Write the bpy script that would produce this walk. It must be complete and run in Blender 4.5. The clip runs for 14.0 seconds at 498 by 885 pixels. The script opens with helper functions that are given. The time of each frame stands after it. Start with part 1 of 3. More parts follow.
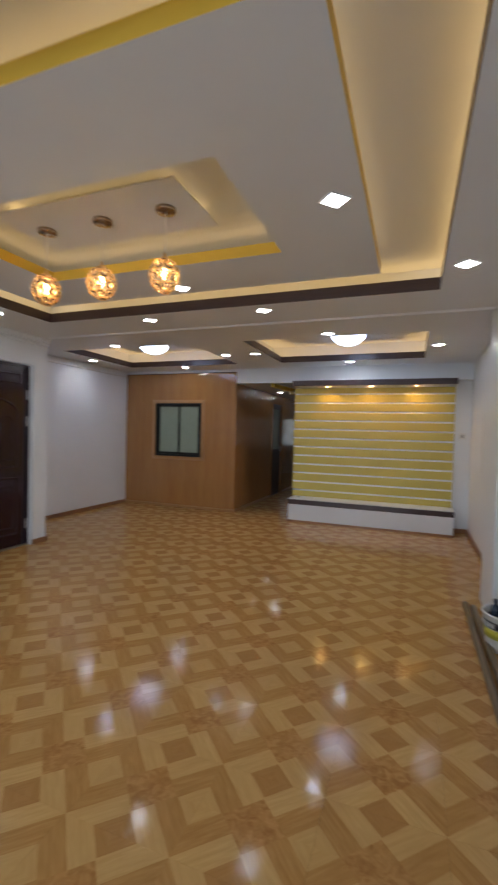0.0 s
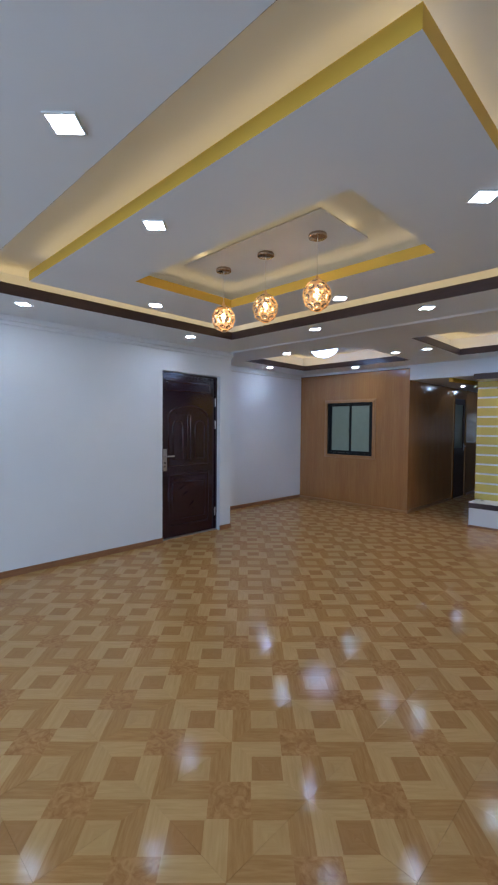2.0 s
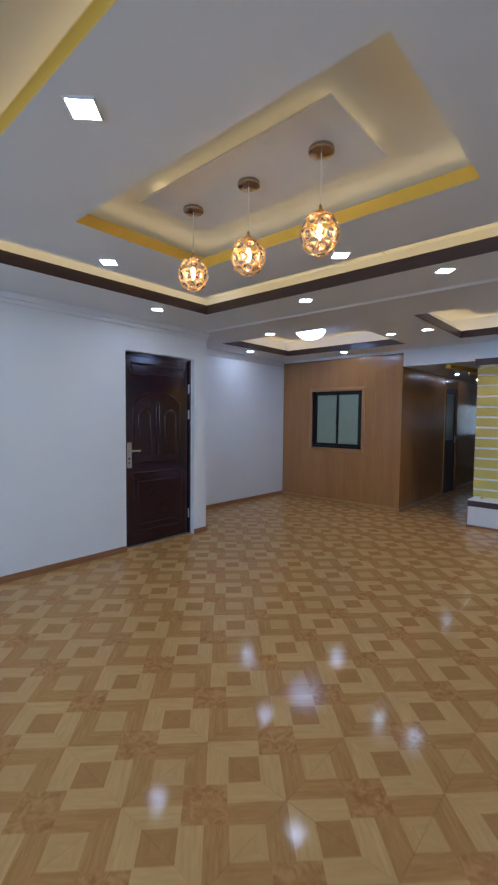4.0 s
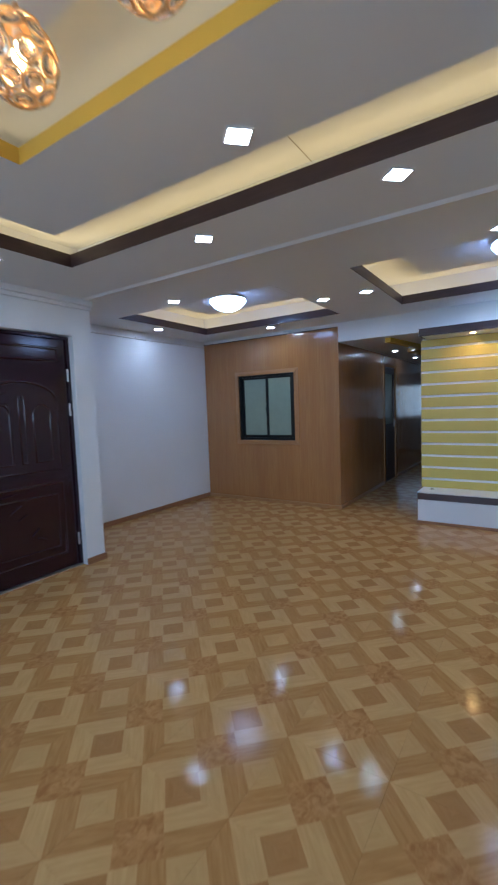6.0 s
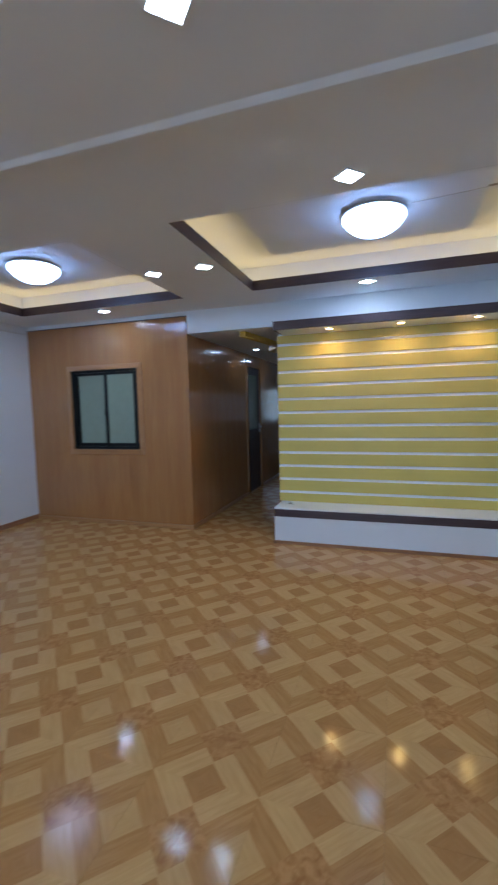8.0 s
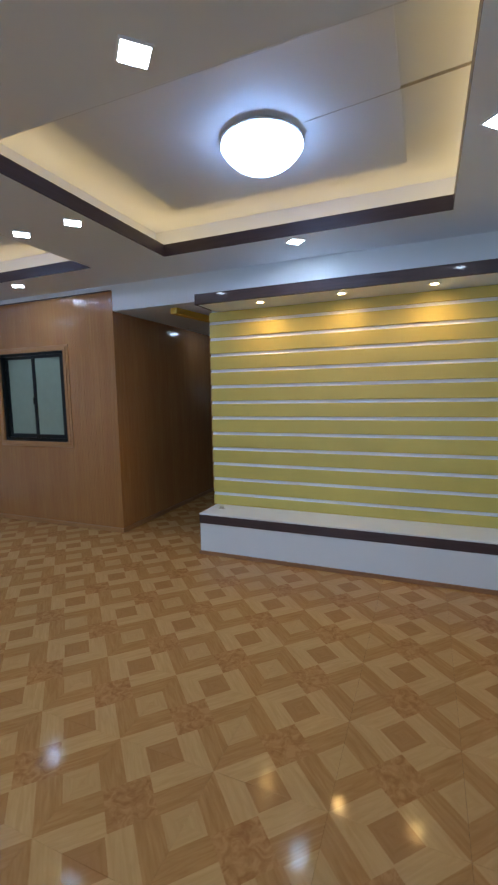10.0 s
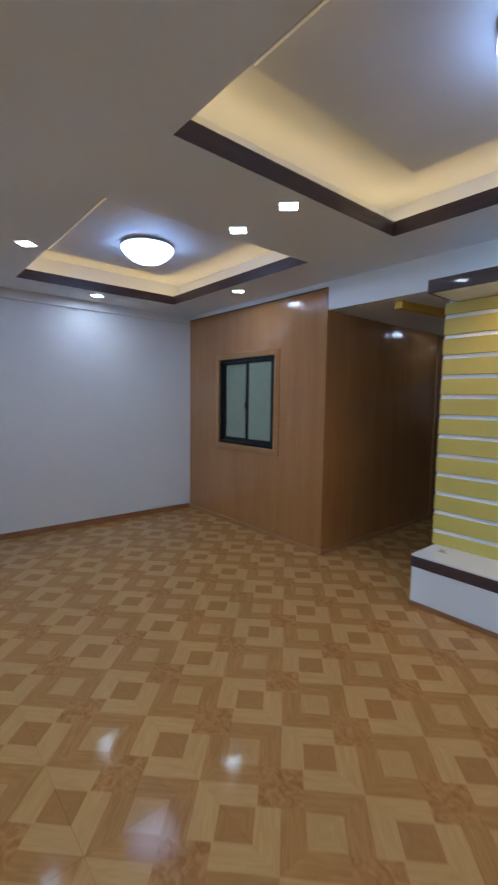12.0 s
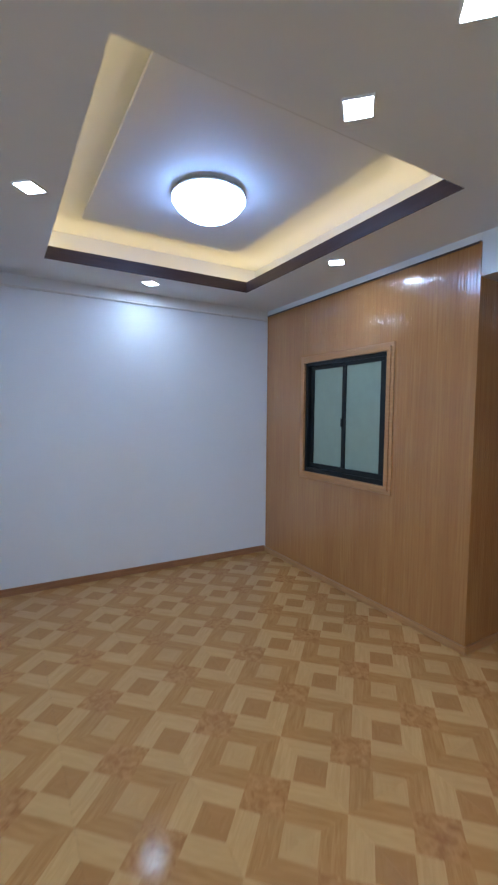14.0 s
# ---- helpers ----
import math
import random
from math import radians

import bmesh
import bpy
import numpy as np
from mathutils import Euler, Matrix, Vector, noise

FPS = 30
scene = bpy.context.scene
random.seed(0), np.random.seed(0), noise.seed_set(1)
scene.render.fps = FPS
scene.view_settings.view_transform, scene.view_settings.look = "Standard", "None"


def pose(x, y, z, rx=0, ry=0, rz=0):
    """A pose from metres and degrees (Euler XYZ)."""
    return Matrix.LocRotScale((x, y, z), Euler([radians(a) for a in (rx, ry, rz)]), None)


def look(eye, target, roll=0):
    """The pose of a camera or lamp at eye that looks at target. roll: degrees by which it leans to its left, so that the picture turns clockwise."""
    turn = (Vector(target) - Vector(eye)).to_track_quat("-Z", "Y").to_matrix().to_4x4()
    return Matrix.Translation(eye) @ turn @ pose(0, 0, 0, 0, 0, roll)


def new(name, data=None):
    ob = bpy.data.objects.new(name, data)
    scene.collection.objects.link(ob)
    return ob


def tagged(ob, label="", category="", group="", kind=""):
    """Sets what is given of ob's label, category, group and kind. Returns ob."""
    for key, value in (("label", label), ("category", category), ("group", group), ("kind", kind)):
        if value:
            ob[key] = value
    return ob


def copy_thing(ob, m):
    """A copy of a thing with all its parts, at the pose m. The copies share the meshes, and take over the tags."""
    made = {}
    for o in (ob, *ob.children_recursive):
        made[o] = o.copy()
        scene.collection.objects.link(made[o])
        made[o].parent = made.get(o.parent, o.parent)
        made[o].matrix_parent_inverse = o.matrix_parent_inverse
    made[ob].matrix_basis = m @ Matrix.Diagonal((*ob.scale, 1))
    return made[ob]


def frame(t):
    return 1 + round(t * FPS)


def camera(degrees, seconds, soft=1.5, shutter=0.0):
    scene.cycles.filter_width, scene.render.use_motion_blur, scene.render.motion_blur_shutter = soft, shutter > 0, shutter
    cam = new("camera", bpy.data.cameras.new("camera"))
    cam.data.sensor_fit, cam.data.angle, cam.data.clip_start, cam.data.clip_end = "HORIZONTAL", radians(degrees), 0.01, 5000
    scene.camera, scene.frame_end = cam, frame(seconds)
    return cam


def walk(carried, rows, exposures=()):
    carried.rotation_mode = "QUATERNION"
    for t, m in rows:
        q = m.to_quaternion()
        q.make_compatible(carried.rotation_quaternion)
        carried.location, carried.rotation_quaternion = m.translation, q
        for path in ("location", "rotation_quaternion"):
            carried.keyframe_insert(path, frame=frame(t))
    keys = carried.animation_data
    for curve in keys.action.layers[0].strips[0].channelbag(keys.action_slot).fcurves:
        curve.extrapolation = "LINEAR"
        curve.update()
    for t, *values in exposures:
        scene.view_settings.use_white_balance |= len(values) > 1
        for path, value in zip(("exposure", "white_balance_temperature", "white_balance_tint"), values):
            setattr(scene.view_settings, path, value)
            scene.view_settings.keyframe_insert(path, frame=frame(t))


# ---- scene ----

# ---------------------------------------------------------------- camera
cam = camera(60.1, 14.0, 2.2, 0.5)
PATH = [
    (0, (4.983, -6.685, 1.365), (4.273, -4.816, 1.316), 1.5),
    (0.5, (5.033, -6.723, 1.399), (3.977, -5.025, 1.343), 0.9),
    (1, (5.141, -6.759, 1.4), (3.87, -5.215, 1.333), 0.7),
    (1.5, (5.183, -6.787, 1.408), (3.782, -5.361, 1.331), 0.5),
    (2, (5.235, -6.8, 1.412), (3.836, -5.373, 1.334), 0.5),
    (2.5, (5.226, -6.78, 1.407), (3.844, -5.336, 1.324), 0.6),
    (2.7, (5.186, -6.733, 1.404), (3.823, -5.272, 1.319), 0.9),
    (5, (4.47, -5.864, 1.38), (3.216, -4.312, 1.233), -0.9),
    (5.5, (4.385, -5.587, 1.347), (3.221, -3.968, 1.191), -2.1),
    (6, (4.302, -5.309, 1.382), (3.198, -3.649, 1.219), -2.1),
    (6.5, (4.181, -5.098, 1.387), (3.205, -3.359, 1.225), -1.3),
    (7, (4.228, -4.85, 1.348), (3.389, -3.041, 1.193), -2.3),
    (7.5, (4.308, -4.573, 1.358), (3.55, -2.73, 1.199), -2.0),
    (8, (4.32, -4.317, 1.363), (3.688, -2.427, 1.198), -1.4),
    (8.2, (4.359, -4.236, 1.354), (3.808, -2.321, 1.188), -1.8),
    (10.3, (5.057, -3.315, 1.371), (4.183, -1.533, 1.126), -0.6),
    (10.5, (5.082, -3.271, 1.397), (4.069, -1.562, 1.165), -0.9),
    (11, (5.007, -3.22, 1.402), (3.706, -1.715, 1.191), -0.1),
    (11.5, (4.825, -3.13, 1.42), (3.433, -1.709, 1.218), 1.1),
    (12, (4.674, -2.96, 1.389), (3.152, -1.677, 1.194), 0.8),
    (12.5, (4.503, -2.773, 1.427), (2.812, -1.716, 1.271), 0.7),
    (13, (4.234, -2.689, 1.417), (2.5, -1.703, 1.281), 0.7),
    (13.3, (4.053, -2.607, 1.411), (2.315, -1.624, 1.286), -0.1),
    (13.5, (3.958, -2.549, 1.381), (2.228, -1.554, 1.248), -0.1),
    (14, (3.668, -2.334, 1.399), (1.942, -1.333, 1.266), 0.5),
]
walk(cam, [(t, look(eye, target, roll)) for t, eye, target, roll in PATH],
     [(0.0, 0.53, 7200, 18), (0.5, 0.68, 6250, 16), (1.5, 0.64, 5750, 15), (5.0, 0.66, 5700, 14), (6.5, 0.71, 5150, 11), (7.0, 0.72, 5050, 10), (7.5, 0.76, 5250, 11), (8.2, 0.78, 5400, 12),
      (10.5, 0.66, 5750, 11), (11.0, 0.64, 5750, 11), (12.0, 0.72, 5800, 12), (12.5, 0.76, 5700, 12), (13.0, 1.22, 5450, 9), (13.5, 1.24, 5450, 9), (14.0, 1.2, 5400, 10)])

# ---------------------------------------------------------------- world
world = bpy.data.worlds.new("world")
scene.world = world
world.use_nodes = True
wn = world.node_tree.nodes
sky = wn.new("ShaderNodeTexSky")
sky.sky_type, sky.sun_disc, sky.sun_elevation, sky.sun_rotation = "NISHITA", False, radians(46), radians(-73)
wn["Background"].inputs["Strength"].default_value = 0.1
world.node_tree.links.new(sky.outputs["Color"], wn["Background"].inputs["Color"])
sun_data = bpy.data.lights.new("sun", "SUN")
sun_data.energy, sun_data.angle, sun_data.color = 2.5, radians(0.5), (1.0, 0.95, 0.88)
sun = new("sun", sun_data)
sun.matrix_world = look((-20, 6, 22), (0, 0, 0))

DOWNLIGHT_POWER = 53.0
DOME_POWER = 7.5
BULB_POWER = 55.0
COVE_POWER = 0.75        # watts per metre of strip
COOL = (0.76, 0.89, 1.0)
WARM = (1.0, 0.66, 0.24)

def daylight(name, eye, target, width, height, watts):
    data = bpy.data.lights.new(name, "AREA")
    data.shape, data.size, data.size_y, data.energy, data.color = "RECTANGLE", width, height, watts, (0.60, 0.81, 1.0)
    new(name, data).matrix_world = look(eye, target)


daylight("south_window_daylight", (3.3, -9.25, 1.5), (3.3, 0, 1.3), 3.3, 1.15, 44)
daylight("back_window_daylight", (2.9, 7.56, 1.4), (2.9, 0, 1.2), 1.05, 0.92, 3.2)
daylight("east_slit_daylight", (5.80, -1.0, 1.3), (0, -1.0, 1.3), 0.05, 0.68, 0.12)

# ---------------------------------------------------------------- materials
def nodes_of(name):
    m = bpy.data.materials.new(name)
    m.use_nodes = True
    return m, m.node_tree.nodes, m.node_tree.links, m.node_tree.nodes["Principled BSDF"]


def mixed(n, l, fac, a, b):
    """A colour mix; a, b are colours or sockets."""
    x = n.new("ShaderNodeMix")
    x.data_type = "RGBA"
    for socket, value in ((x.inputs[0], fac), (x.inputs[6], a), (x.inputs[7], b)):
        if isinstance(value, bpy.types.NodeSocket):
            l.new(value, socket)
        elif isinstance(value, (int, float)):
            socket.default_value = value
        else:
            socket.default_value = (*value, 1)
    return x.outputs[2]


def math_node(n, l, op, a, b=None, c=None):
    x = n.new("ShaderNodeMath")
    x.operation = op
    for i, value in enumerate((a, b, c)):
        if isinstance(value, bpy.types.NodeSocket):
            l.new(value, x.inputs[i])
        elif value is not None:
            x.inputs[i].default_value = value
    return x.outputs[0]


def ramped(n, l, fac, lo, hi):
    x = n.new("ShaderNodeMapRange")
    l.new(fac, x.inputs[0])
    x.inputs[1].default_value, x.inputs[2].default_value = lo, hi
    return x.outputs[0]


def noisy(n, l, vec, scale, detail=3.0, rough=0.5, distortion=0.0):
    x = n.new("ShaderNodeTexNoise")
    x.inputs["Scale"].default_value, x.inputs["Detail"].default_value = scale, detail
    x.inputs["Roughness"].default_value, x.inputs["Distortion"].default_value = rough, distortion
    if vec is not None:
        l.new(vec, x.inputs["Vector"])
    return x.outputs[0]


def scaled(n, l, vec, sx, sy, sz):
    x = n.new("ShaderNodeMapping")
    x.inputs["Scale"].default_value = (sx, sy, sz)
    l.new(vec, x.inputs["Vector"])
    return x.outputs[0]


def bumped(n, l, b, height, strength, distance):
    x = n.new("ShaderNodeBump")
    x.inputs["Strength"].default_value, x.inputs["Distance"].default_value = strength, distance
    l.new(height, x.inputs["Height"])
    l.new(x.outputs[0], b.inputs["Normal"])


def painted(name, colour, rough, relief=0.15, vary=0.06, scale=1.0, coat=0.0):
    """Paint or plastic with faint stains, roller texture and gloss changes."""
    m, n, l, b = nodes_of(name)
    pos = n.new("ShaderNodeNewGeometry").outputs["Position"]
    big, fine = noisy(n, l, pos, 1.3 * scale, 4), noisy(n, l, pos, 160 * scale, 2)
    dark = tuple(c * (1 - 2 * vary) for c in colour)
    l.new(mixed(n, l, ramped(n, l, big, 0.3, 0.72), dark, colour), b.inputs["Base Color"])
    r = n.new("ShaderNodeMapRange")
    l.new(noisy(n, l, pos, 5 * scale, 3), r.inputs[0])
    r.inputs[3].default_value, r.inputs[4].default_value = rough * 0.85, min(1, rough * 1.15)
    l.new(r.outputs[0], b.inputs["Roughness"])
    b.inputs["Coat Weight"].default_value = coat
    b.inputs["Coat Roughness"].default_value = 0.12
    bumped(n, l, b, fine, relief, 0.002)
    return m


def panel_wood(name, light, dark, rough, ribs=0.0):
    """Laminate panel boards with upright grain and fine ribs; every board differs a little."""
    m, n, l, b = nodes_of(name)
    pos = n.new("ShaderNodeNewGeometry").outputs["Position"]
    info = n.new("ShaderNodeObjectInfo").outputs["Random"]
    grain = noisy(n, l, scaled(n, l, pos, 90, 90, 2.2), 1.0, 5, 0.6)
    broad = noisy(n, l, scaled(n, l, pos, 9, 9, 0.6), 1.0, 3)
    a = mixed(n, l, ramped(n, l, grain, 0.3, 0.7), dark, light)
    c = mixed(n, l, math_node(n, l, "MULTIPLY", ramped(n, l, broad, 0.35, 0.75), 0.7), a, dark)
    c = mixed(n, l, math_node(n, l, "MULTIPLY", info, 0.2), c, light)
    l.new(c, b.inputs["Base Color"])
    b.inputs["Roughness"].default_value = rough
    b.inputs["Coat Weight"].default_value, b.inputs["Coat Roughness"].default_value = 0.6, 0.06
    bumped(n, l, b, grain, 0.06, 0.001)
    return m


def trim_wood(name, light, dark, rough, coat=0.2):
    m, n, l, b = nodes_of(name)
    pos = n.new("ShaderNodeNewGeometry").outputs["Position"]
    grain = noisy(n, l, scaled(n, l, pos, 5, 5, 60), 1.0, 5, 0.6)
    l.new(mixed(n, l, ramped(n, l, grain, 0.3, 0.7), dark, light), b.inputs["Base Color"])
    b.inputs["Roughness"].default_value, b.inputs["Coat Weight"].default_value = rough, coat
    bumped(n, l, b, grain, 0.15, 0.001)
    return m


def glowing(name, colour, strength):
    m, n, l, b = nodes_of(name)
    b.inputs["Base Color"].default_value = (0.9, 0.9, 0.9, 1)
    b.inputs["Emission Color"].default_value = (*colour, 1)
    b.inputs["Emission Strength"].default_value = strength
    return m


def plain(name, colour, rough, metal=0.0, transmission=0.0, ior=1.45):
    m, n, l, b = nodes_of(name)
    pos = n.new("ShaderNodeNewGeometry").outputs["Position"]
    l.new(mixed(n, l, noisy(n, l, pos, 14, 4), tuple(c * 0.85 for c in colour), colour), b.inputs["Base Color"])
    b.inputs["Roughness"].default_value, b.inputs["Metallic"].default_value = rough, metal
    b.inputs["Transmission Weight"].default_value, b.inputs["IOR"].default_value = transmission, ior
    return m


def tile_material():
    """Printed parquet tile: a burl square in the middle, pale frames round brown squares above and below it,
    brown frames round pale squares on both other sides, all turned by 45 degrees in the tile."""
    m, n, l, b = nodes_of("glossy printed parquet tile")
    co = n.new("ShaderNodeTexCoord").outputs["Object"]
    pos = n.new("ShaderNodeNewGeometry").outputs["Position"]
    info = n.new("ShaderNodeObjectInfo").outputs["Random"]
    sep = n.new("ShaderNodeSeparateXYZ")
    l.new(co, sep.inputs[0])
    x, y = sep.outputs[0], sep.outputs[1]
    M = lambda op, a, c=None: math_node(n, l, op, a, c)
    u = M("MULTIPLY", M("ADD", x, y), 0.70711)
    v = M("MULTIPLY", M("SUBTRACT", y, x), 0.70711)
    au, av = M("ABSOLUTE", u), M("ABSOLUTE", v)
    burl = M("LESS_THAN", M("MAXIMUM", au, av), 0.081)
    pale = M("GREATER_THAN", M("ABSOLUTE", y), M("ABSOLUTE", x))
    du, dv = M("ABSOLUTE", M("SUBTRACT", au, 0.1485)), M("ABSOLUTE", M("SUBTRACT", av, 0.1485))
    heart = M("LESS_THAN", M("MAXIMUM", du, dv), 0.062)
    rotated = n.new("ShaderNodeVectorRotate")
    rotated.rotation_type = "Z_AXIS"
    rotated.inputs["Angle"].default_value = radians(-45)
    l.new(pos, rotated.inputs["Vector"])
    r = rotated.outputs[0]
    along_u = noisy(n, l, scaled(n, l, r, 7, 70, 1), 1.0, 5, 0.6, 0.6)
    along_v = noisy(n, l, scaled(n, l, r, 70, 7, 1), 1.0, 5, 0.6, 0.6)
    side = M("GREATER_THAN", du, dv)
    g = n.new("ShaderNodeMix")
    l.new(side, g.inputs[0]), l.new(along_u, g.inputs[2]), l.new(along_v, g.inputs[3])
    grain = ramped(n, l, g.outputs[0], 0.32, 0.68)
    light = mixed(n, l, grain, (0.480, 0.278, 0.100), (0.565, 0.346, 0.140))
    brown = mixed(n, l, grain, (0.365, 0.176, 0.055), (0.465, 0.250, 0.086))
    heart_brown = mixed(n, l, grain, (0.360, 0.174, 0.056), (0.415, 0.212, 0.074))
    heart_light = mixed(n, l, grain, (0.470, 0.268, 0.097), (0.530, 0.320, 0.124))
    in_pale = mixed(n, l, heart, light, heart_brown)
    in_brown = mixed(n, l, heart, brown, heart_light)
    both = mixed(n, l, pale, in_brown, in_pale)
    cloud = noisy(n, l, pos, 24, 4, 0.6, 1.2)
    burl_col = mixed(n, l, ramped(n, l, cloud, 0.35, 0.62), (0.33, 0.146, 0.045), (0.47, 0.245, 0.086))
    out = mixed(n, l, burl, both, burl_col)
    out = mixed(n, l, M("MULTIPLY", info, 0.12), out, (0.33, 0.18, 0.07))
    l.new(out, b.inputs["Base Color"])
    smear = noisy(n, l, pos, 2.2, 5, 0.6)
    rr = n.new("ShaderNodeMapRange")
    l.new(smear, rr.inputs[0])
    rr.inputs[1].default_value, rr.inputs[2].default_value = 0.3, 0.75
    rr.inputs[3].default_value, rr.inputs[4].default_value = 0.085, 0.16
    l.new(rr.outputs[0], b.inputs["Roughness"])
    b.inputs["Specular IOR Level"].default_value = 0.15
    wavy = noisy(n, l, pos, 9, 2)
    bumped(n, l, b, wavy, 0.025, 0.01)
    return m


WHITE = painted("white wall paint", (0.77, 0.80, 0.83), 0.38, 0.12, 0.02)
CEIL = painted("white ceiling paint", (0.75, 0.78, 0.82), 0.6, 0.1, 0.02)
GOLD = painted("gold yellow paint", (0.74, 0.48, 0.065), 0.45, 0.1, 0.05)
BROWN_WOOD = panel_wood("brown laminate panel", (0.46, 0.225, 0.072), (0.32, 0.138, 0.042), 0.2)
SKIRT = trim_wood("brown skirting", (0.36, 0.175, 0.08), (0.25, 0.11, 0.045), 0.35)
CASING = trim_wood("brown casing wood", (0.46, 0.235, 0.09), (0.36, 0.17, 0.06), 0.3)
FASCIA = trim_wood("dark brown fascia", (0.055, 0.029, 0.032), (0.036, 0.018, 0.020), 0.45)
SEAM = plain("dusty open joint", (0.36, 0.33, 0.30), 0.9)
YELLOW = painted("yellow slat paint", (0.60, 0.49, 0.115), 0.45, 0.12, 0.05, 2.0)
DOOR_RED = painted("dark maroon door enamel", (0.022, 0.004, 0.011), 0.1, 0.1, 0.08, 1.0, 0.15)
DOOR_RED.node_tree.nodes["Principled BSDF"].inputs["Specular IOR Level"].default_value = 0.45
BLACK_METAL = plain("black anodised metal", (0.012, 0.014, 0.014), 0.4, 0.3)
STEEL = plain("brushed steel", (0.55, 0.54, 0.52), 0.3, 1.0)
BRONZE = plain("dark bronze metal", (0.42, 0.31, 0.22), 0.22, 0.9)
RING_GOLD = plain("gold metal ring", (0.90, 0.60, 0.28), 0.32, 0.85)
CRYSTAL = plain("cut crystal", (1.0, 0.88, 0.70), 0.1, 0.0, 0.93, 1.45)
FROST = plain("frosted grey glass", (0.265, 0.325, 0.255), 0.35)
GROUT = plain("brown grout", (0.36, 0.21, 0.085), 0.9)
PLASTIC = plain("white plastic", (0.75, 0.75, 0.74), 0.4)
TILE = tile_material()
LED = glowing("downlight diffuser", COOL, DOWNLIGHT_POWER)
DOME = glowing("dome diffuser", (0.42, 0.61, 1.0), DOME_POWER)
BULB = glowing("warm bulb", (1.0, 0.62, 0.26), BULB_POWER)
SPOT = glowing("warm spot", (1.0, 0.62, 0.22), 40.0)

# ---------------------------------------------------------------- mesh helpers
def box(bm, x0, x1, y0, y1, z0, z1, bevel=0.0, slot=0):
    made = bmesh.ops.create_cube(bm, size=1.0, matrix=Matrix.LocRotScale(
        ((x0 + x1) / 2, (y0 + y1) / 2, (z0 + z1) / 2), None, (x1 - x0, y1 - y0, z1 - z0)))
    faces = {f for v in made["verts"] for f in v.link_faces}
    for f in faces:
        f.material_index = slot
    if bevel:
        edges = list({e for f in faces for e in f.edges})
        bmesh.ops.bevel(bm, geom=edges, offset=bevel, segments=2, affect="EDGES", profile=0.6)


def tube(bm, r, z0, z1, r2=None, seg=24, m=None):
    made = bmesh.ops.create_cone(bm, cap_ends=True, segments=seg, radius1=r, radius2=r if r2 is None else r2, depth=z1 - z0,
                                 matrix=(m or Matrix()) @ Matrix.Translation((0, 0, (z0 + z1) / 2)))
    return made["verts"]


def lathe(bm, profile, seg=32):
    """A solid of revolution round z from (radius, height) pairs."""
    rings = []
    for r, z in profile:
        rings.append([bm.verts.new((r * math.cos(2 * math.pi * k / seg), r * math.sin(2 * math.pi * k / seg), z)) for k in range(seg)])
    for a, b in zip(rings, rings[1:]):
        for k in range(seg):
            f = bm.faces.new((a[k], a[(k + 1) % seg], b[(k + 1) % seg], b[k]))
            f.smooth = True
    for ring, flip in ((rings[0], True), (rings[-1], False)):
        bm.faces.new(ring[::-1] if flip else ring)


def torus(bm, major, minor, m, seg=18, tube_seg=8):
    rings = []
    for i in range(seg):
        a = 2 * math.pi * i / seg
        ring = []
        for j in range(tube_seg):
            c = 2 * math.pi * j / tube_seg
            p = Vector(((major + minor * math.cos(c)) * math.cos(a), (major + minor * math.cos(c)) * math.sin(a), minor * math.sin(c)))
            ring.append(bm.verts.new(m @ p))
        rings.append(ring)
    for i in range(seg):
        a, b = rings[i], rings[(i + 1) % seg]
        for j in range(tube_seg):
            f = bm.faces.new((a[j], b[j], b[(j + 1) % tube_seg], a[(j + 1) % tube_seg]))
            f.smooth = True


def link(name, bm, *mats):
    me = bpy.data.meshes.new(name)
    bmesh.ops.recalc_face_normals(bm, faces=bm.faces)
    bm.to_mesh(me)
    bm.free()
    for m in mats:
        me.materials.append(m)
    return new(name, me)


def part(name, bm, material, parent, label=""):
    ob = link(name, bm, material)
    ob.parent = parent
    return tagged(ob, label)


def structure(name, bm, *mats, label="", category="wall"):
    return tagged(link(name, bm, *mats), label, category, "", "structure")


def thing(name, x, y, z, label, category, group="", rz=0.0):
    ob = new(name)
    ob.empty_display_size = 0.05
    ob.matrix_basis = pose(x, y, z, 0, 0, rz)
    return tagged(ob, label, category, group)


def boxes(*rows, bevel=0.0):
    bm = bmesh.new()
    for r in rows:
        box(bm, *r, bevel=bevel)
    return bm


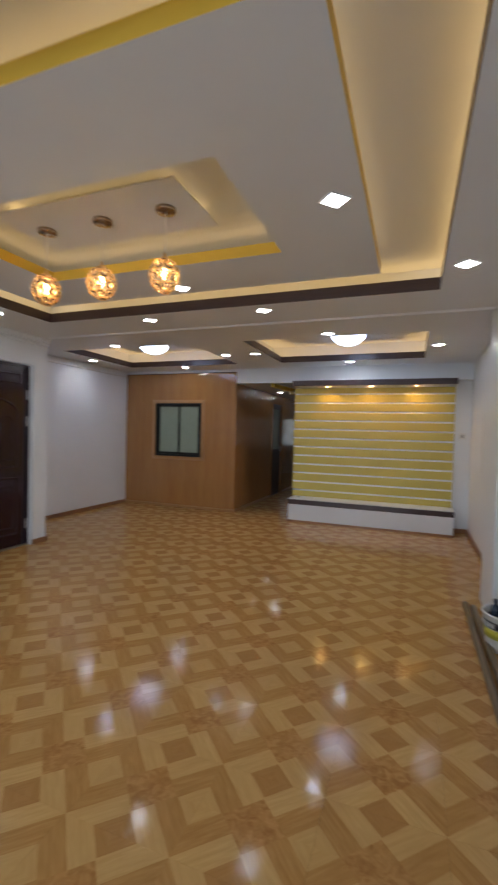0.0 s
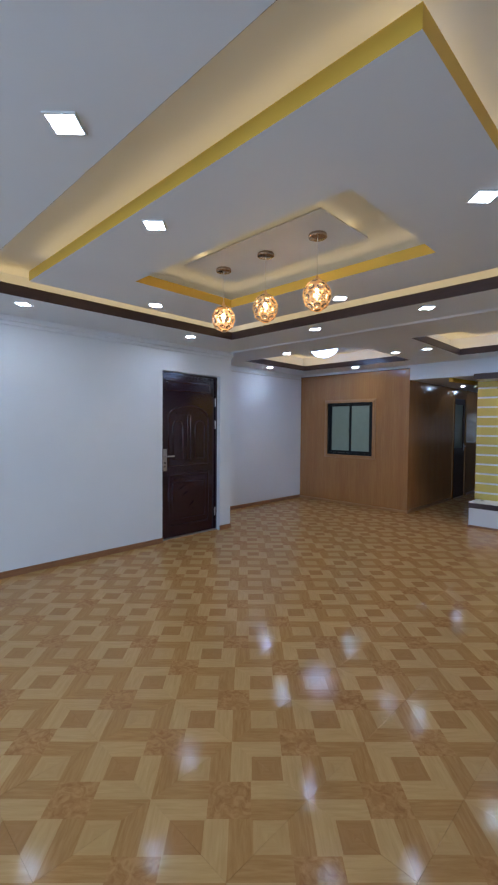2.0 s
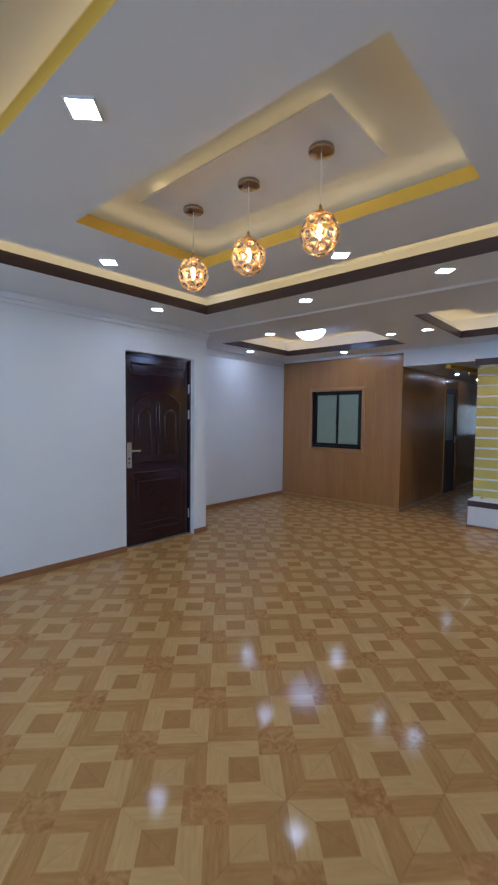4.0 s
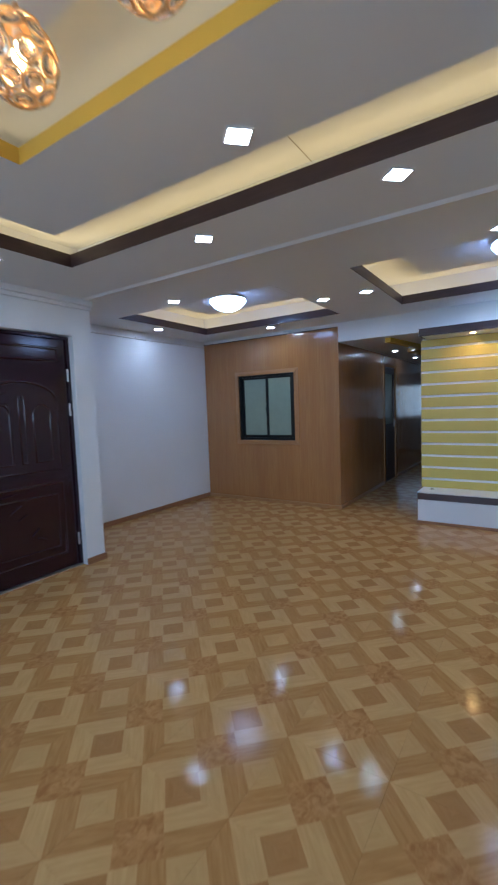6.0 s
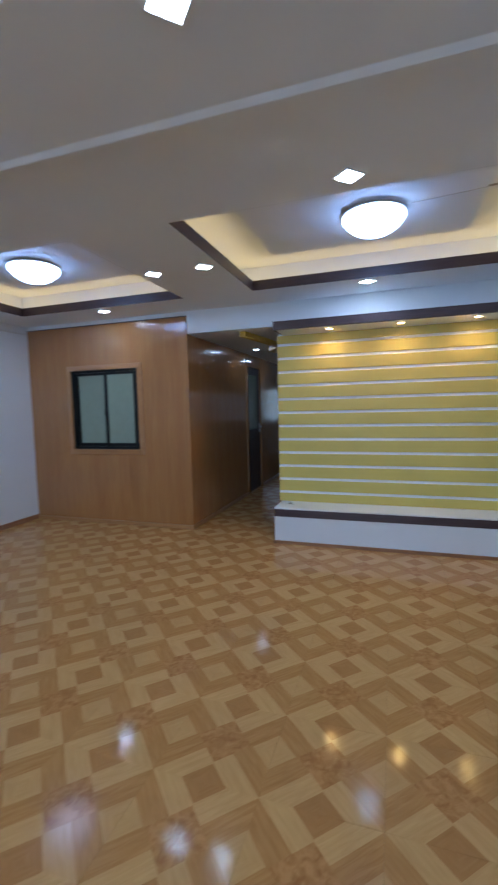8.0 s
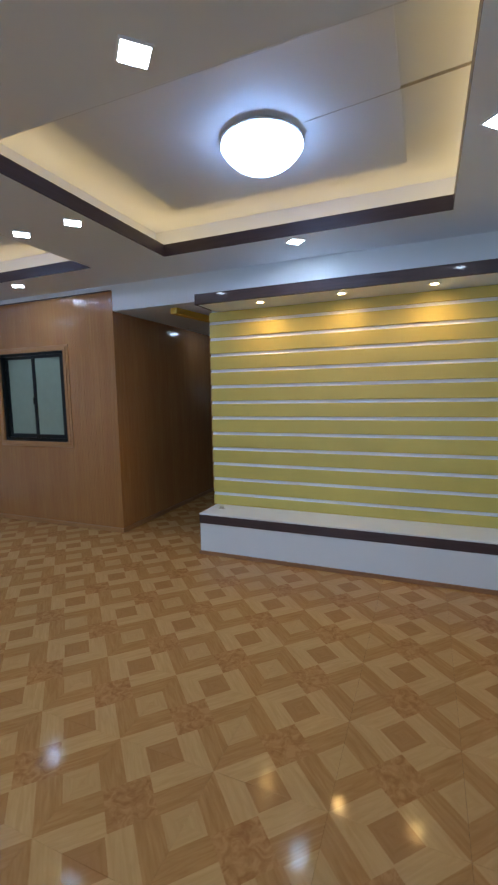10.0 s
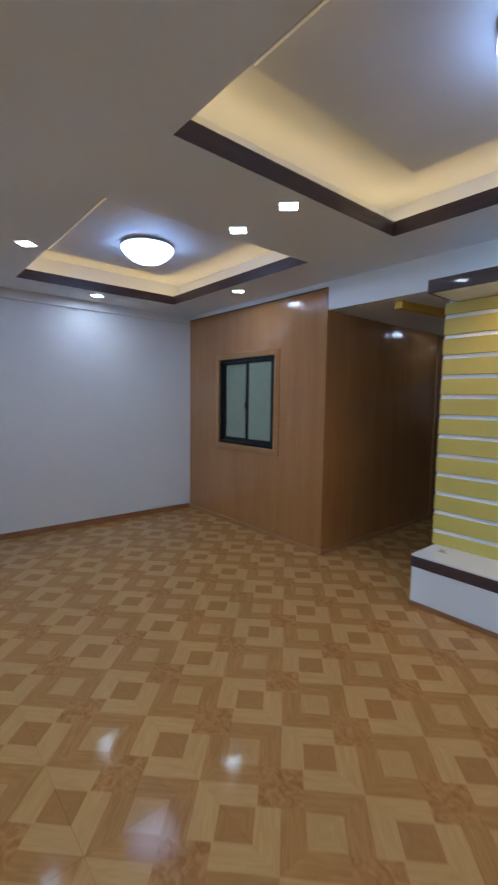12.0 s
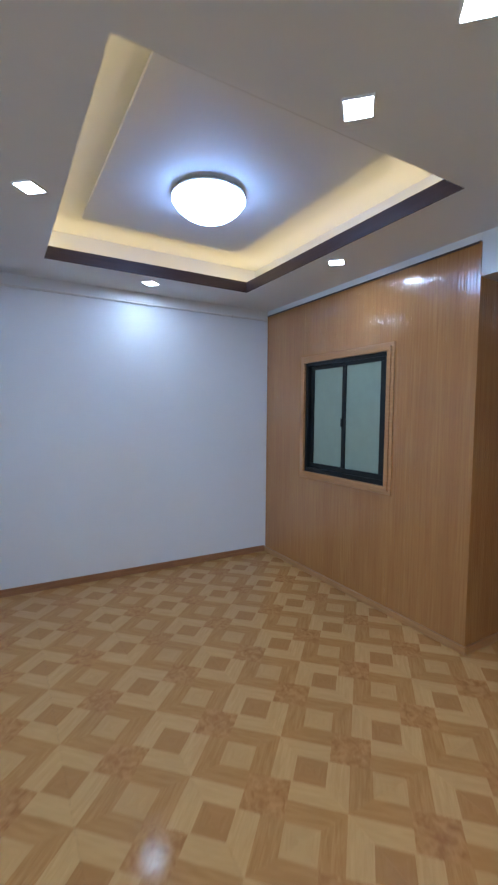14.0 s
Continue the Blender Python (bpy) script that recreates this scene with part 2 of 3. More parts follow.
def pierced(bm, x0, x1, y0, y1, z0, z1, holes, slot=0, hole_slot=0):
    """A level slab with rectangular holes (x0, x1, y0, y1) through it."""
    xs = sorted({x0, x1, *(h[0] for h in holes), *(h[1] for h in holes)})
    ys = sorted({y0, y1, *(h[2] for h in holes), *(h[3] for h in holes)})

    def solid(i, j):
        if not (0 <= i < len(xs) - 1 and 0 <= j < len(ys) - 1):
            return False
        cx, cy = (xs[i] + xs[i + 1]) / 2, (ys[j] + ys[j + 1]) / 2
        return not any(h[0] < cx < h[1] and h[2] < cy < h[3] for h in holes)

    def quad(s, *pts):
        bm.faces.new([bm.verts.new(p) for p in pts]).material_index = s

    for i in range(len(xs) - 1):
        for j in range(len(ys) - 1):
            if not solid(i, j):
                continue
            a, b, c, d = xs[i], xs[i + 1], ys[j], ys[j + 1]
            quad(slot, (a, c, z0), (a, d, z0), (b, d, z0), (b, c, z0))
            quad(slot, (a, c, z1), (b, c, z1), (b, d, z1), (a, d, z1))
            if not solid(i - 1, j):
                quad(hole_slot, (a, c, z0), (a, c, z1), (a, d, z1), (a, d, z0))
            if not solid(i + 1, j):
                quad(hole_slot, (b, c, z0), (b, d, z0), (b, d, z1), (b, c, z1))
            if not solid(i, j - 1):
                quad(hole_slot, (a, c, z0), (b, c, z0), (b, c, z1), (a, c, z1))
            if not solid(i, j + 1):
                quad(hole_slot, (a, d, z0), (a, d, z1), (b, d, z1), (b, d, z0))
    bmesh.ops.remove_doubles(bm, verts=bm.verts, dist=1e-5)


# ---------------------------------------------------------------- plan
WEST, DOOR_WALL, EAST, PILLAR = 0.0, 0.915, 5.75, 5.56
SOUTH, HALL_N = -9.2, 7.5
BOX_E, TV_W, TV_E = 2.19, 3.19, 5.53
JOG = -2.757
CEIL_S, CEIL_N, CEIL_HALL, RECESS, LID, TRAY_TOP = 2.387, 2.41, 2.172, 2.605, 2.615, 2.675
MAIN = (1.622, 5.126, -6.03, -3.41)
TRAY1 = (0.467, 2.425, -2.052, -0.512)
TRAY2 = (3.113, 5.098, -2.052, -0.50)
SLAB = (1.95, 4.75, -5.69, -3.74)
INNER = (2.50, 4.23, -5.17, -4.245)
CORE = (2.77, 3.92, -4.95, -4.474)

# walls
door_y = (-3.865, -2.95)
bm = bmesh.new()
box(bm, 0.68, DOOR_WALL, SOUTH, door_y[0], 0, 2.7)
box(bm, 0.68, DOOR_WALL, door_y[1], JOG, 0, 2.7)
box(bm, 0.68, DOOR_WALL, door_y[0], door_y[1], 2.06, 2.7)
structure("wall_west", bm, WHITE, label="white painted wall round the entrance door")
structure("wall_alcove", boxes((-0.2, WEST, -2.52, 0.02, 0, 2.7)), WHITE, label="white painted alcove wall lit by ceiling lamps")
structure("wall_alcove_step", boxes((-0.2, WEST + 0.045, -2.757, -2.52, 0, 2.7)), WHITE, label="white painted shallow step of the alcove wall")
structure("wall_alcove_return", boxes((-0.2, 0.68, JOG - 0.18, JOG, 0, 2.7)), WHITE, label="white painted return wall beside the entrance")
structure("wall_outside_door", boxes((0.5, 0.56, -4.4, -2.94, 0, 2.7)), WHITE, label="plain wall behind the entrance door")
structure("wall_east", boxes((EAST, EAST + 0.2, -0.955, 0.12, 0, 2.7), (EAST, EAST + 0.2, -2.6, -1.045, 0, 2.7), (EAST, EAST + 0.2, -1.045, -0.955, 0, 0.95), (EAST, EAST + 0.2, -1.045, -0.955, 1.65, 2.7),
          (PILLAR, EAST + 0.2, -3.15, -2.6, 0, 2.7), (EAST, EAST + 0.2, SOUTH, -3.15, 0, 2.7)), WHITE,
          label="white painted wall with a projecting pillar")
structure("wall_south", boxes((0.5, 1.6, SOUTH - 0.2, SOUTH, 0, 2.7), (5.0, 5.95, SOUTH - 0.2, SOUTH, 0, 2.7), (1.6, 5.0, SOUTH - 0.2, SOUTH, 0, 0.9), (1.6, 5.0, SOUTH - 0.2, SOUTH, 2.1, 2.7)), WHITE,
          label="plain white wall with a wide window")
structure("wall_tv", boxes((TV_W, EAST + 0.2, 0.125, 0.30, 0, 2.7)), WHITE, label="white wall behind the yellow slats")
structure("wall_header", boxes((BOX_E, EAST, 0.0, 0.122, CEIL_HALL, 2.7)), WHITE, label="white header over the hall opening")
structure("wall_back_room", boxes((-0.2, 2.35, HALL_N, HALL_N + 0.2, 0, 2.7), (3.45, 6.6, HALL_N, HALL_N + 0.2, 0, 2.7), (2.35, 3.45, HALL_N, HALL_N + 0.2, 0, 0.93),
          (2.35, 3.45, HALL_N, HALL_N + 0.2, 1.86, 2.7), (6.4, 6.6, 0.3, HALL_N, 0, 2.7), (EAST + 0.2, 6.6, 0.1, 0.3, 0, 2.7)), WHITE, label="white wall of the back room with a window")
structure("wall_north_core", boxes((-0.2, 0.62, 0.022, 0.14, 0, 2.7), (1.56, BOX_E - 0.022, 0.022, 0.14, 0, 2.7), (0.62, 1.56, 0.022, 0.14, 0, 0.895),
          (0.62, 1.56, 0.022, 0.14, 1.845, 2.7), (2.05, BOX_E - 0.022, 0.14, 2.0, 0, 2.7), (2.05, BOX_E - 0.022, 2.0, 2.75, 2.02, 2.7),
          (2.05, BOX_E - 0.022, 2.75, HALL_N, 0, 2.7)), BROWN_WOOD, label="core of the brown panelled partition")
structure("wall_inside_partition", boxes((0.3, 2.0, 0.9, 0.95, 0, 2.4), (1.3, 1.35, 1.6, 3.0, 0, 2.4)), FROST, label="dim grey wall behind the frosted window")

# floor slab and back floor
structure("floor", boxes((-0.3, 6.7, SOUTH - 0.3, HALL_N + 0.3, -0.15, -0.006)), GROUT, label="brown grout bed under glossy parquet tiles", category="floor")

# ceiling: lower ceiling with trays, recess lids, hung ring and core
bm = bmesh.new()
pierced(bm, 0.5, 6.0, SOUTH, -2.87, CEIL_S, 2.46, [MAIN])
pierced(bm, -0.2, 6.0, -2.82, 0.0, CEIL_N, 2.46, [TRAY1, TRAY2])
pierced(bm, -0.2, 0.68, -2.87, -2.82, CEIL_N, 2.46, [])
ridge = [(-2.87, CEIL_S), (-2.845, CEIL_S - 0.014), (-2.832, CEIL_S - 0.014), (-2.82, CEIL_N), (-2.82, 2.46), (-2.87, 2.46)]
va, vb = [[bm.verts.new((x, y, z)) for y, z in ridge] for x in (0.68, 6.0)]
for k in range(6):
    bm.faces.new((va[k], va[(k + 1) % 6], vb[(k + 1) % 6], vb[k]))
for t, top in ((MAIN, RECESS), (TRAY1, TRAY_TOP), (TRAY2, TRAY_TOP)):
    x0, x1, y0, y1 = t[0] - 0.2, t[1] + 0.2, t[2] - 0.2, t[3] + 0.2
    box(bm, x0 - 0.05, x1 + 0.05, y0 - 0.05, y1 + 0.05, top, top + 0.05)
    for r in ((x0 - 0.05, x0, y0, y1), (x1, x1 + 0.05, y0, y1), (x0 - 0.05, x1 + 0.05, y0 - 0.05, y0), (x0 - 0.05, x1 + 0.05, y1, y1 + 0.05)):
        box(bm, *r, 2.46, top)
pierced(bm, *SLAB, 2.422, 2.49, [INNER], 0, 1)
box(bm, *CORE, 2.522, 2.53)
for x0, x1, y0, y1 in (TRAY1, TRAY2):
    box(bm, x0 + 0.25, x1 - 0.25, y0 + 0.20, y1 - 0.23, LID, LID + 0.012)
    for x in (x0 + 0.6, x1 - 0.6):
        box(bm, x - 0.02, x + 0.02, (y0 + y1) / 2 - 0.02, (y0 + y1) / 2 + 0.02, LID + 0.012, TRAY_TOP)
for x, y in ((2.2, -5.4), (4.5, -5.4), (2.2, -4.0), (4.5, -4.0), (3.0, -4.7), (3.7, -4.7)):
    box(bm, x - 0.02, x + 0.02, y - 0.02, y + 0.02, 2.485 if x not in (3.0, 3.7) else 2.527, RECESS)
box(bm, 3.345, 3.349, -3.60, -3.21, RECESS - 0.001, RECESS + 0.01, slot=2)
for k in range(52):
    x = 4.43 + 0.015 * k
    box(bm, x, x + 0.015, -1.312 - 0.00185 * k - 0.0015, -1.312 - 0.00185 * k + 0.0015, LID - 0.001, LID + 0.01, slot=2)
structure("ceiling", bm, CEIL, GOLD, SEAM, label="white stepped plaster ceiling with lit tray recesses", category="ceiling")
structure("ceiling_back", boxes((2.0, 6.6, 0.12, HALL_N, CEIL_HALL, 2.3), (-0.2, 2.05, 0.14, HALL_N, 2.45, 2.55)), CEIL, label="low white ceiling of the hall", category="ceiling")
structure("roof", boxes((-0.4, 6.8, SOUTH - 0.4, HALL_N + 0.4, 2.80, 2.88)), CEIL, label="plain slab above the ceiling", category="ceiling")


def fascia(t, z, sides="NSEW"):
    """Dark boards lining the edge of a ceiling tray."""
    x0, x1, y0, y1 = t
    rows = {"N": (x0, x1, y1 - 0.006, y1), "S": (x0, x1, y0, y0 + 0.0008),
            "W": (x0, x0 + 0.006, y0 + 0.0008, y1 - 0.006), "E": (x1 - 0.0010, x1, y0 + 0.0008, y1 - 0.006)}
    for s in sides:
        structure("trim", boxes((*rows[s], z, z + 0.085)), FASCIA, label="dark brown fascia board on a ceiling tray", category="trim")


fascia(MAIN, CEIL_S), fascia(TRAY1, CEIL_N), fascia(TRAY2, CEIL_N)


def strip(x0, y0, x1, y1, z, tilt=0.0, power=1.0, width=0.02, spread=180):
    """A warm LED strip lying in a cove and shining upwards."""
    length = math.hypot(x1 - x0, y1 - y0)
    data = bpy.data.lights.new("cove_strip", "AREA")
    data.shape, data.size, data.size_y = "RECTANGLE", length, width
    data.spread = radians(spread)
    data.energy, data.color = COVE_POWER * length * power, WARM
    ob = new("cove_strip", data)
    ob.matrix_world = Matrix.Translation(((x0 + x1) / 2, (y0 + y1) / 2, z)) @ Matrix.Rotation(math.atan2(y1 - y0, x1 - x0), 4, "Z") @ pose(0, 0, 0, 180 + tilt)


def cove(t, z, off, sides, power=1.0, tilt=0.0, width=0.02, spread=180):
    x0, x1, y0, y1 = t[0] - off, t[1] + off, t[2] - off, t[3] + off
    if "N" in sides:
        strip(x0, y1, x1, y1, z, tilt, power, width, spread)
    if "S" in sides:
        strip(x0, y0, x1, y0, z, -tilt, power, width, spread)
    if "W" in sides:
        strip(x0, y0, x0, y1, z, tilt, power, width, spread)
    if "E" in sides:
        strip(x1, y0, x1, y1, z, -tilt, power, width, spread)


cove(TRAY1, 2.468, 0.09, "NSEW", 0.66, 10, 0.12)
cove(TRAY2, 2.468, 0.09, "NSEW", 0.66, 10, 0.12)
cove(MAIN, 2.468, 0.09, "NEW", 0.62, 12, 0.14)
cove(MAIN, 2.468, 0.09, "S", 0.4, 12, 0.14)
cove(SLAB, 2.495, -0.09, "NSEW", 0.4, -20, 0.1)
cove(INNER, 2.494, 0.07, "NEW", 0.3, 25, 0.08)
cove(INNER, 2.494, 0.07, "S", 0.12, 25, 0.08)
cove(CORE, 2.556, -0.07, "NW", 0.36, -25, 0.08)
cove(CORE, 2.556, -0.07, "SE", 0.1, -25, 0.08)

# ---------------------------------------------------------------- ceiling lights
def downlight(x, y, z, size=0.1):
    ob = thing("downlight", x, y, z, "square white recessed LED downlight, lit", "ceiling light", "square downlights")
    h = size / 2
    bm = bmesh.new()
    for r in ((-h - 0.008, h + 0.008, -h - 0.008, -h), (-h - 0.008, h + 0.008, h, h + 0.008), (-h - 0.008, -h, -h, h), (h, h + 0.008, -h, h)):
        box(bm, *r, -0.007, 0.004, bevel=0.0015)
    part("frame", bm, PLASTIC, ob)
    part("diffuser", boxes((-h, h, -h, h, -0.005, 0.004), bevel=0.001), LED, ob, "glowing white diffuser")
    return ob


first = downlight(1.43, -3.853, CEIL_S, 0.09)
first.matrix_basis = pose(1.43, -3.853, CEIL_S, 0, 0, 45)
for x, y, z in ((1.442, -5.566, CEIL_S), (2.658, -3.24, CEIL_S), (3.782, -3.263, CEIL_S), (5.25, -3.855, CEIL_S), (3.80, -6.20, CEIL_S),
                (2.10, -4.74, 2.422), (3.34, -3.86, 2.422), (3.34, -5.56, 2.422), (4.62, -4.72, 2.422),
                (0.313, -1.287, CEIL_N), (1.43, -2.19, CEIL_N), (1.42, -0.372, CEIL_N), (2.556, -1.283, CEIL_N), (2.986, -1.288, CEIL_N),
                (4.127, -2.2, CEIL_N), (4.114, -0.40, CEIL_N), (5.225, -1.36, CEIL_N)):
    copy_thing(first, pose(x, y, z, 0, 0, 45))


def dome_lamp(x, y):
    ob = thing("dome_lamp", x, y, LID, "round frosted dome ceiling lamp glowing bluish white", "ceiling lamp", "dome ceiling lamps")
    bm = bmesh.new()
    # base ring, with an added wide flange that keeps upward light off the panel
    lathe(bm, [(0.160, 0.0), (0.166, -0.003), (0.166, -0.020), (0.203, -0.023), (0.205, -0.030), (0.194, -0.031)], 48)
    part("base_ring_light_shield", bm, PLASTIC, ob)
    bm = bmesh.new()
    lathe(bm, [(0.194, -0.031), (0.200, -0.034), (0.203, -0.041)] + [(0.205 * math.sin(radians(a)) / 0.9063, -0.046 - 0.111 * (math.cos(radians(a)) - 0.4226) / 0.5774) for a in range(64, 2, -5)], 48)
    part("shade", bm, DOME, ob, "glowing frosted shade")
    return ob


lamp = dome_lamp(1.42, -1.30)
copy_thing(lamp, pose(4.20, -1.275, LID))


def pendant(x, y):
    ob = thing("pendant_lamp", x, y, 2.522, "pendant globe of gold rings and crystals, lit warm", "pendant lamp", "crystal globe pendants")
    bm = bmesh.new()
    lathe(bm, [(0.03, 0.0), (0.052, 0.0), (0.054, -0.006), (0.054, -0.018), (0.051, -0.021), (0.008, -0.022)], 40)
    part("canopy", bm, BRONZE, ob, "dark bronze canopy")
    bm = bmesh.new()
    tube(bm, 0.0022, -0.267, -0.02, seg=8)
    part("cord", bm, PLASTIC, ob, "thin clear cord")
    bm = bmesh.new()
    lathe(bm, [(0.006, -0.231), (0.009, -0.249), (0.020, -0.255), (0.021, -0.273), (0.026, -0.279), (0.026, -0.285)], 24)
    part("socket", bm, RING_GOLD, ob)
    c = Vector((0, 0, -0.350))
    bm = bmesh.new()
    tube(bm, 0.010, -0.315, -0.285, seg=12)
    part("bulb_holder", bm, PLASTIC, ob)
    bm = bmesh.new()
    lathe(bm, [(0.006, -0.315), (0.011, -0.328), (0.013, -0.342), (0.010, -0.358), (0.003, -0.372)], 16)
    part("bulb", bm, BULB, ob, "glowing warm candle bulb")
    bm = bmesh.new()
    torus(bm, 0.0230, 0.0031, Matrix())
    bmesh.ops.recalc_face_normals(bm, faces=bm.faces)
    ring_mesh = bpy.data.meshes.new("ring")
    bm.to_mesh(ring_mesh), bm.free()
    ring_mesh.materials.append(RING_GOLD)
    bm = bmesh.new()
    lathe(bm, [(0.002, -0.006), (0.010, -0.005), (0.0185, 0.0), (0.010, 0.005), (0.002, 0.006)], 10)
    for f in bm.faces:
        f.smooth = False
    crystal_mesh = bpy.data.meshes.new("crystal")
    bm.to_mesh(crystal_mesh), bm.free()
    crystal_mesh.materials.append(CRYSTAL)
    for lat, count, turn in ((58, 5, 0), (22, 9, 0), (-15, 9, 20), (-50, 7, 0), (-84, 1, 0)):
        for k in range(count):
            a, e = radians(turn + 360 * k / count), radians(lat)
            d = Vector((math.cos(e) * math.cos(a), math.cos(e) * math.sin(a), math.sin(e) * 1.12))
            m = Matrix.Translation(c + d * 0.077) @ d.to_track_quat("Z", "Y").to_matrix().to_4x4()
            ring = new("ring", ring_mesh)
            ring.parent, ring.matrix_basis = ob, m
            gem = new("crystal", crystal_mesh)
            gem.parent = ring
            gem.visible_shadow = False
    return ob


lamp = pendant(3.736, -4.718)
for x in (3.33, 2.928):
    copy_thing(lamp, pose(x, -4.718, 2.522))

# ---------------------------------------------------------------- television wall
ledge = thing("ledge", 3.21, -0.245, 0, "low white ledge with a dark brown edge band", "ledge")
part("base", boxes((0, 2.33, 0, 0.365, 0.0, 0.272)), WHITE, ledge)
part("edge_band", boxes((-0.004, 2.334, -0.006, 0.365, 0.272, 0.346), bevel=0.002), FASCIA, ledge, "dark brown edge band")
part("top", boxes((-0.004, 2.334, -0.006, 0.365, 0.346, 0.358), bevel=0.002), WHITE, ledge)
part("skirting", boxes((-0.01, 2.334, -0.014, -0.001, 0.0, 0.03), (-0.01, -0.001, -0.001, 0.365, 0.0, 0.03)), SKIRT, ledge, "brown skirting strip")

pelmet = thing("pelmet", 3.235, -0.272, 2.084, "white pelmet with a dark brown front over the slats", "pelmet")
part("front", boxes((0, 2.30, 0.0, 0.02, 0, 0.082), (0, 0.02, 0.02, 0.27, 0, 0.082), bevel=0.002), FASCIA, pelmet, "dark brown front board")
part("soffit", boxes((0.02, 2.30, 0.02, 0.385, 0.001, 0.03)), WHITE, pelmet)
part("lid", boxes((0.02, 2.30, 0.02, 0.272, 0.06, 0.08)), WHITE, pelmet)

panel = thing("slat_panel", 3.185, 0.095, 0.358, "yellow horizontal slats with white grooves between them", "slat panel")


def extruded(profile, length):
    """A bar along x with the given (y, z) outline."""
    bm = bmesh.new()
    a, b = [[bm.verts.new((x, y, z)) for y, z in profile] for x in (0.0, length)]
    for k in range(len(profile)):
        j = (k + 1) % len(profile)
        bm.faces.new((a[k], a[j], b[j], b[k]))
    bm.faces.new(a[::-1]), bm.faces.new(b)
    return bm


grooves = [0.103 + 0.139 * k for k in range(12)]
for k in range(13):
    z0 = 0.001 if k == 0 else grooves[k - 1] + 0.012
    z1 = 1.724 if k == 12 else grooves[k] - 0.015
    part("slat", extruded([(-0.018, z0 + 0.003), (-0.015, z0), (0.029, z0), (0.029, z1), (-0.015, z1), (-0.018, z1 - 0.003)], 2.345), YELLOW, panel)
    if k < 12:
        z = grooves[k]
        part("groove_strip", extruded([(-0.012, z - 0.015), (0.029, z - 0.015), (0.029, z + 0.012), (-0.002, z + 0.012), (-0.004, z - 0.001)], 2.342), WHITE, panel, "white groove strip")


def spot(x):
    ob = thing("spotlight", x, -0.143, 2.085, "small round recessed spotlight glowing warm yellow", "spotlight", "pelmet spotlights")
    bm = bmesh.new()
    lathe(bm, [(0.025, 0.0), (0.042, 0.0), (0.042, -0.004), (0.026, -0.005)], 28)
    part("rim", bm, PLASTIC, ob)
    bm = bmesh.new()
    lathe(bm, [(0.026, -0.004), (0.024, -0.006), (0.014, -0.008), (0.004, -0.0085)], 20)
    part("lens", bm, SPOT, ob, "glowing warm lens")
    return ob


lamp = spot(3.75)
for x in (4.388, 5.013):
    copy_thing(lamp, pose(x, -0.143, 2.085))
for x in (3.75, 4.388, 5.013):
    data = bpy.data.lights.new("spot_beam", "SPOT")
    data.energy, data.color, data.spot_size, data.spot_blend, data.shadow_soft_size = 2.8, (1.0, 0.58, 0.16), radians(165), 0.6, 0.02
    new("spot_beam", data).matrix_world = look((x, -0.143, 2.064), (x, -0.05, 0.5))

# ---------------------------------------------------------------- partition: boards, window
def board(name, mesh, parent, m):
    ob = new(name, mesh)
    ob.parent, ob.matrix_basis = parent, m
    return ob


def board_mesh(width, height):
    """An upright board of narrow staves about 2 cm wide, each a little out of plane, with fine grooves between; face towards -y."""
    bm = bmesh.new()
    n = max(2, round(width / 0.02))
    prof, turns = [(0.0, 0.0016)], random.Random(round(width * 1000) + round(height * 100))
    for k in range(n):
        lean, back = turns.uniform(-0.00022, 0.00022), turns.uniform(0.0002, 0.0005)
        for f, y in ((0.05, back + 0.0002 - lean), (0.12, back - lean), (0.5, back - 0.00012), (0.88, back + lean), (0.95, back + 0.0002 + lean), (1.0, 0.0013)):
            prof.append(((k + f) * width / n, y))
    prof[-1] = (width, 0.0016)
    prof += [(width, 0.018), (0.0, 0.018)]
    lo = [bm.verts.new((x, y, 0)) for x, y in prof]
    hi = [bm.verts.new((x, y, height)) for x, y in prof]
    for k in range(len(prof)):
        j = (k + 1) % len(prof)
        bm.faces.new((lo[k], lo[j], hi[j], hi[k]))
    for z in (0, height):
        bm.faces.new([bm.verts.new((x, y, z)) for x, y in prof])
    bmesh.ops.recalc_face_normals(bm, faces=bm.faces)
    me = bpy.data.meshes.new("board")
    bm.to_mesh(me), bm.free()
    me.materials.append(BROWN_WOOD)
    return me


partition = structure("wall_north", boxes((-0.0, 0.012, -0.004, 0.02, 0.03, 2.36), bevel=0.002), BROWN_WOOD, label="glossy brown panelled partition wall with upright boards")
n_boards = 11
bw = (BOX_E - 0.012) / n_boards
TOP = 2.36
full = board_mesh(bw, TOP)
below, above = board_mesh(bw, 0.895), board_mesh(bw, TOP - 1.845)
for k in range(n_boards):
    x = 0.012 + k * bw
    if x + bw > 0.624 and x < 1.552:
        board("board", below, partition, pose(x, 0, 0))
        board("board", above, partition, pose(x, 0, 1.845))
    else:
        board("board", full, partition, pose(x, 0, 0))
hall_wall = structure("wall_hall", boxes((BOX_E - 0.02, BOX_E - 0.001, 2.01, 2.74, 2.03, CEIL_HALL)), BROWN_WOOD, label="glossy brown panelled hall wall")
hall_mesh, n_hall = board_mesh(0.11, CEIL_HALL), 66
for k in range(n_hall):
    y = 0.003 + k * 0.11
    if 1.91 < y < 2.74:
        continue
    board("board", hall_mesh, hall_wall, pose(BOX_E, y, 0, 0, 0, 90))
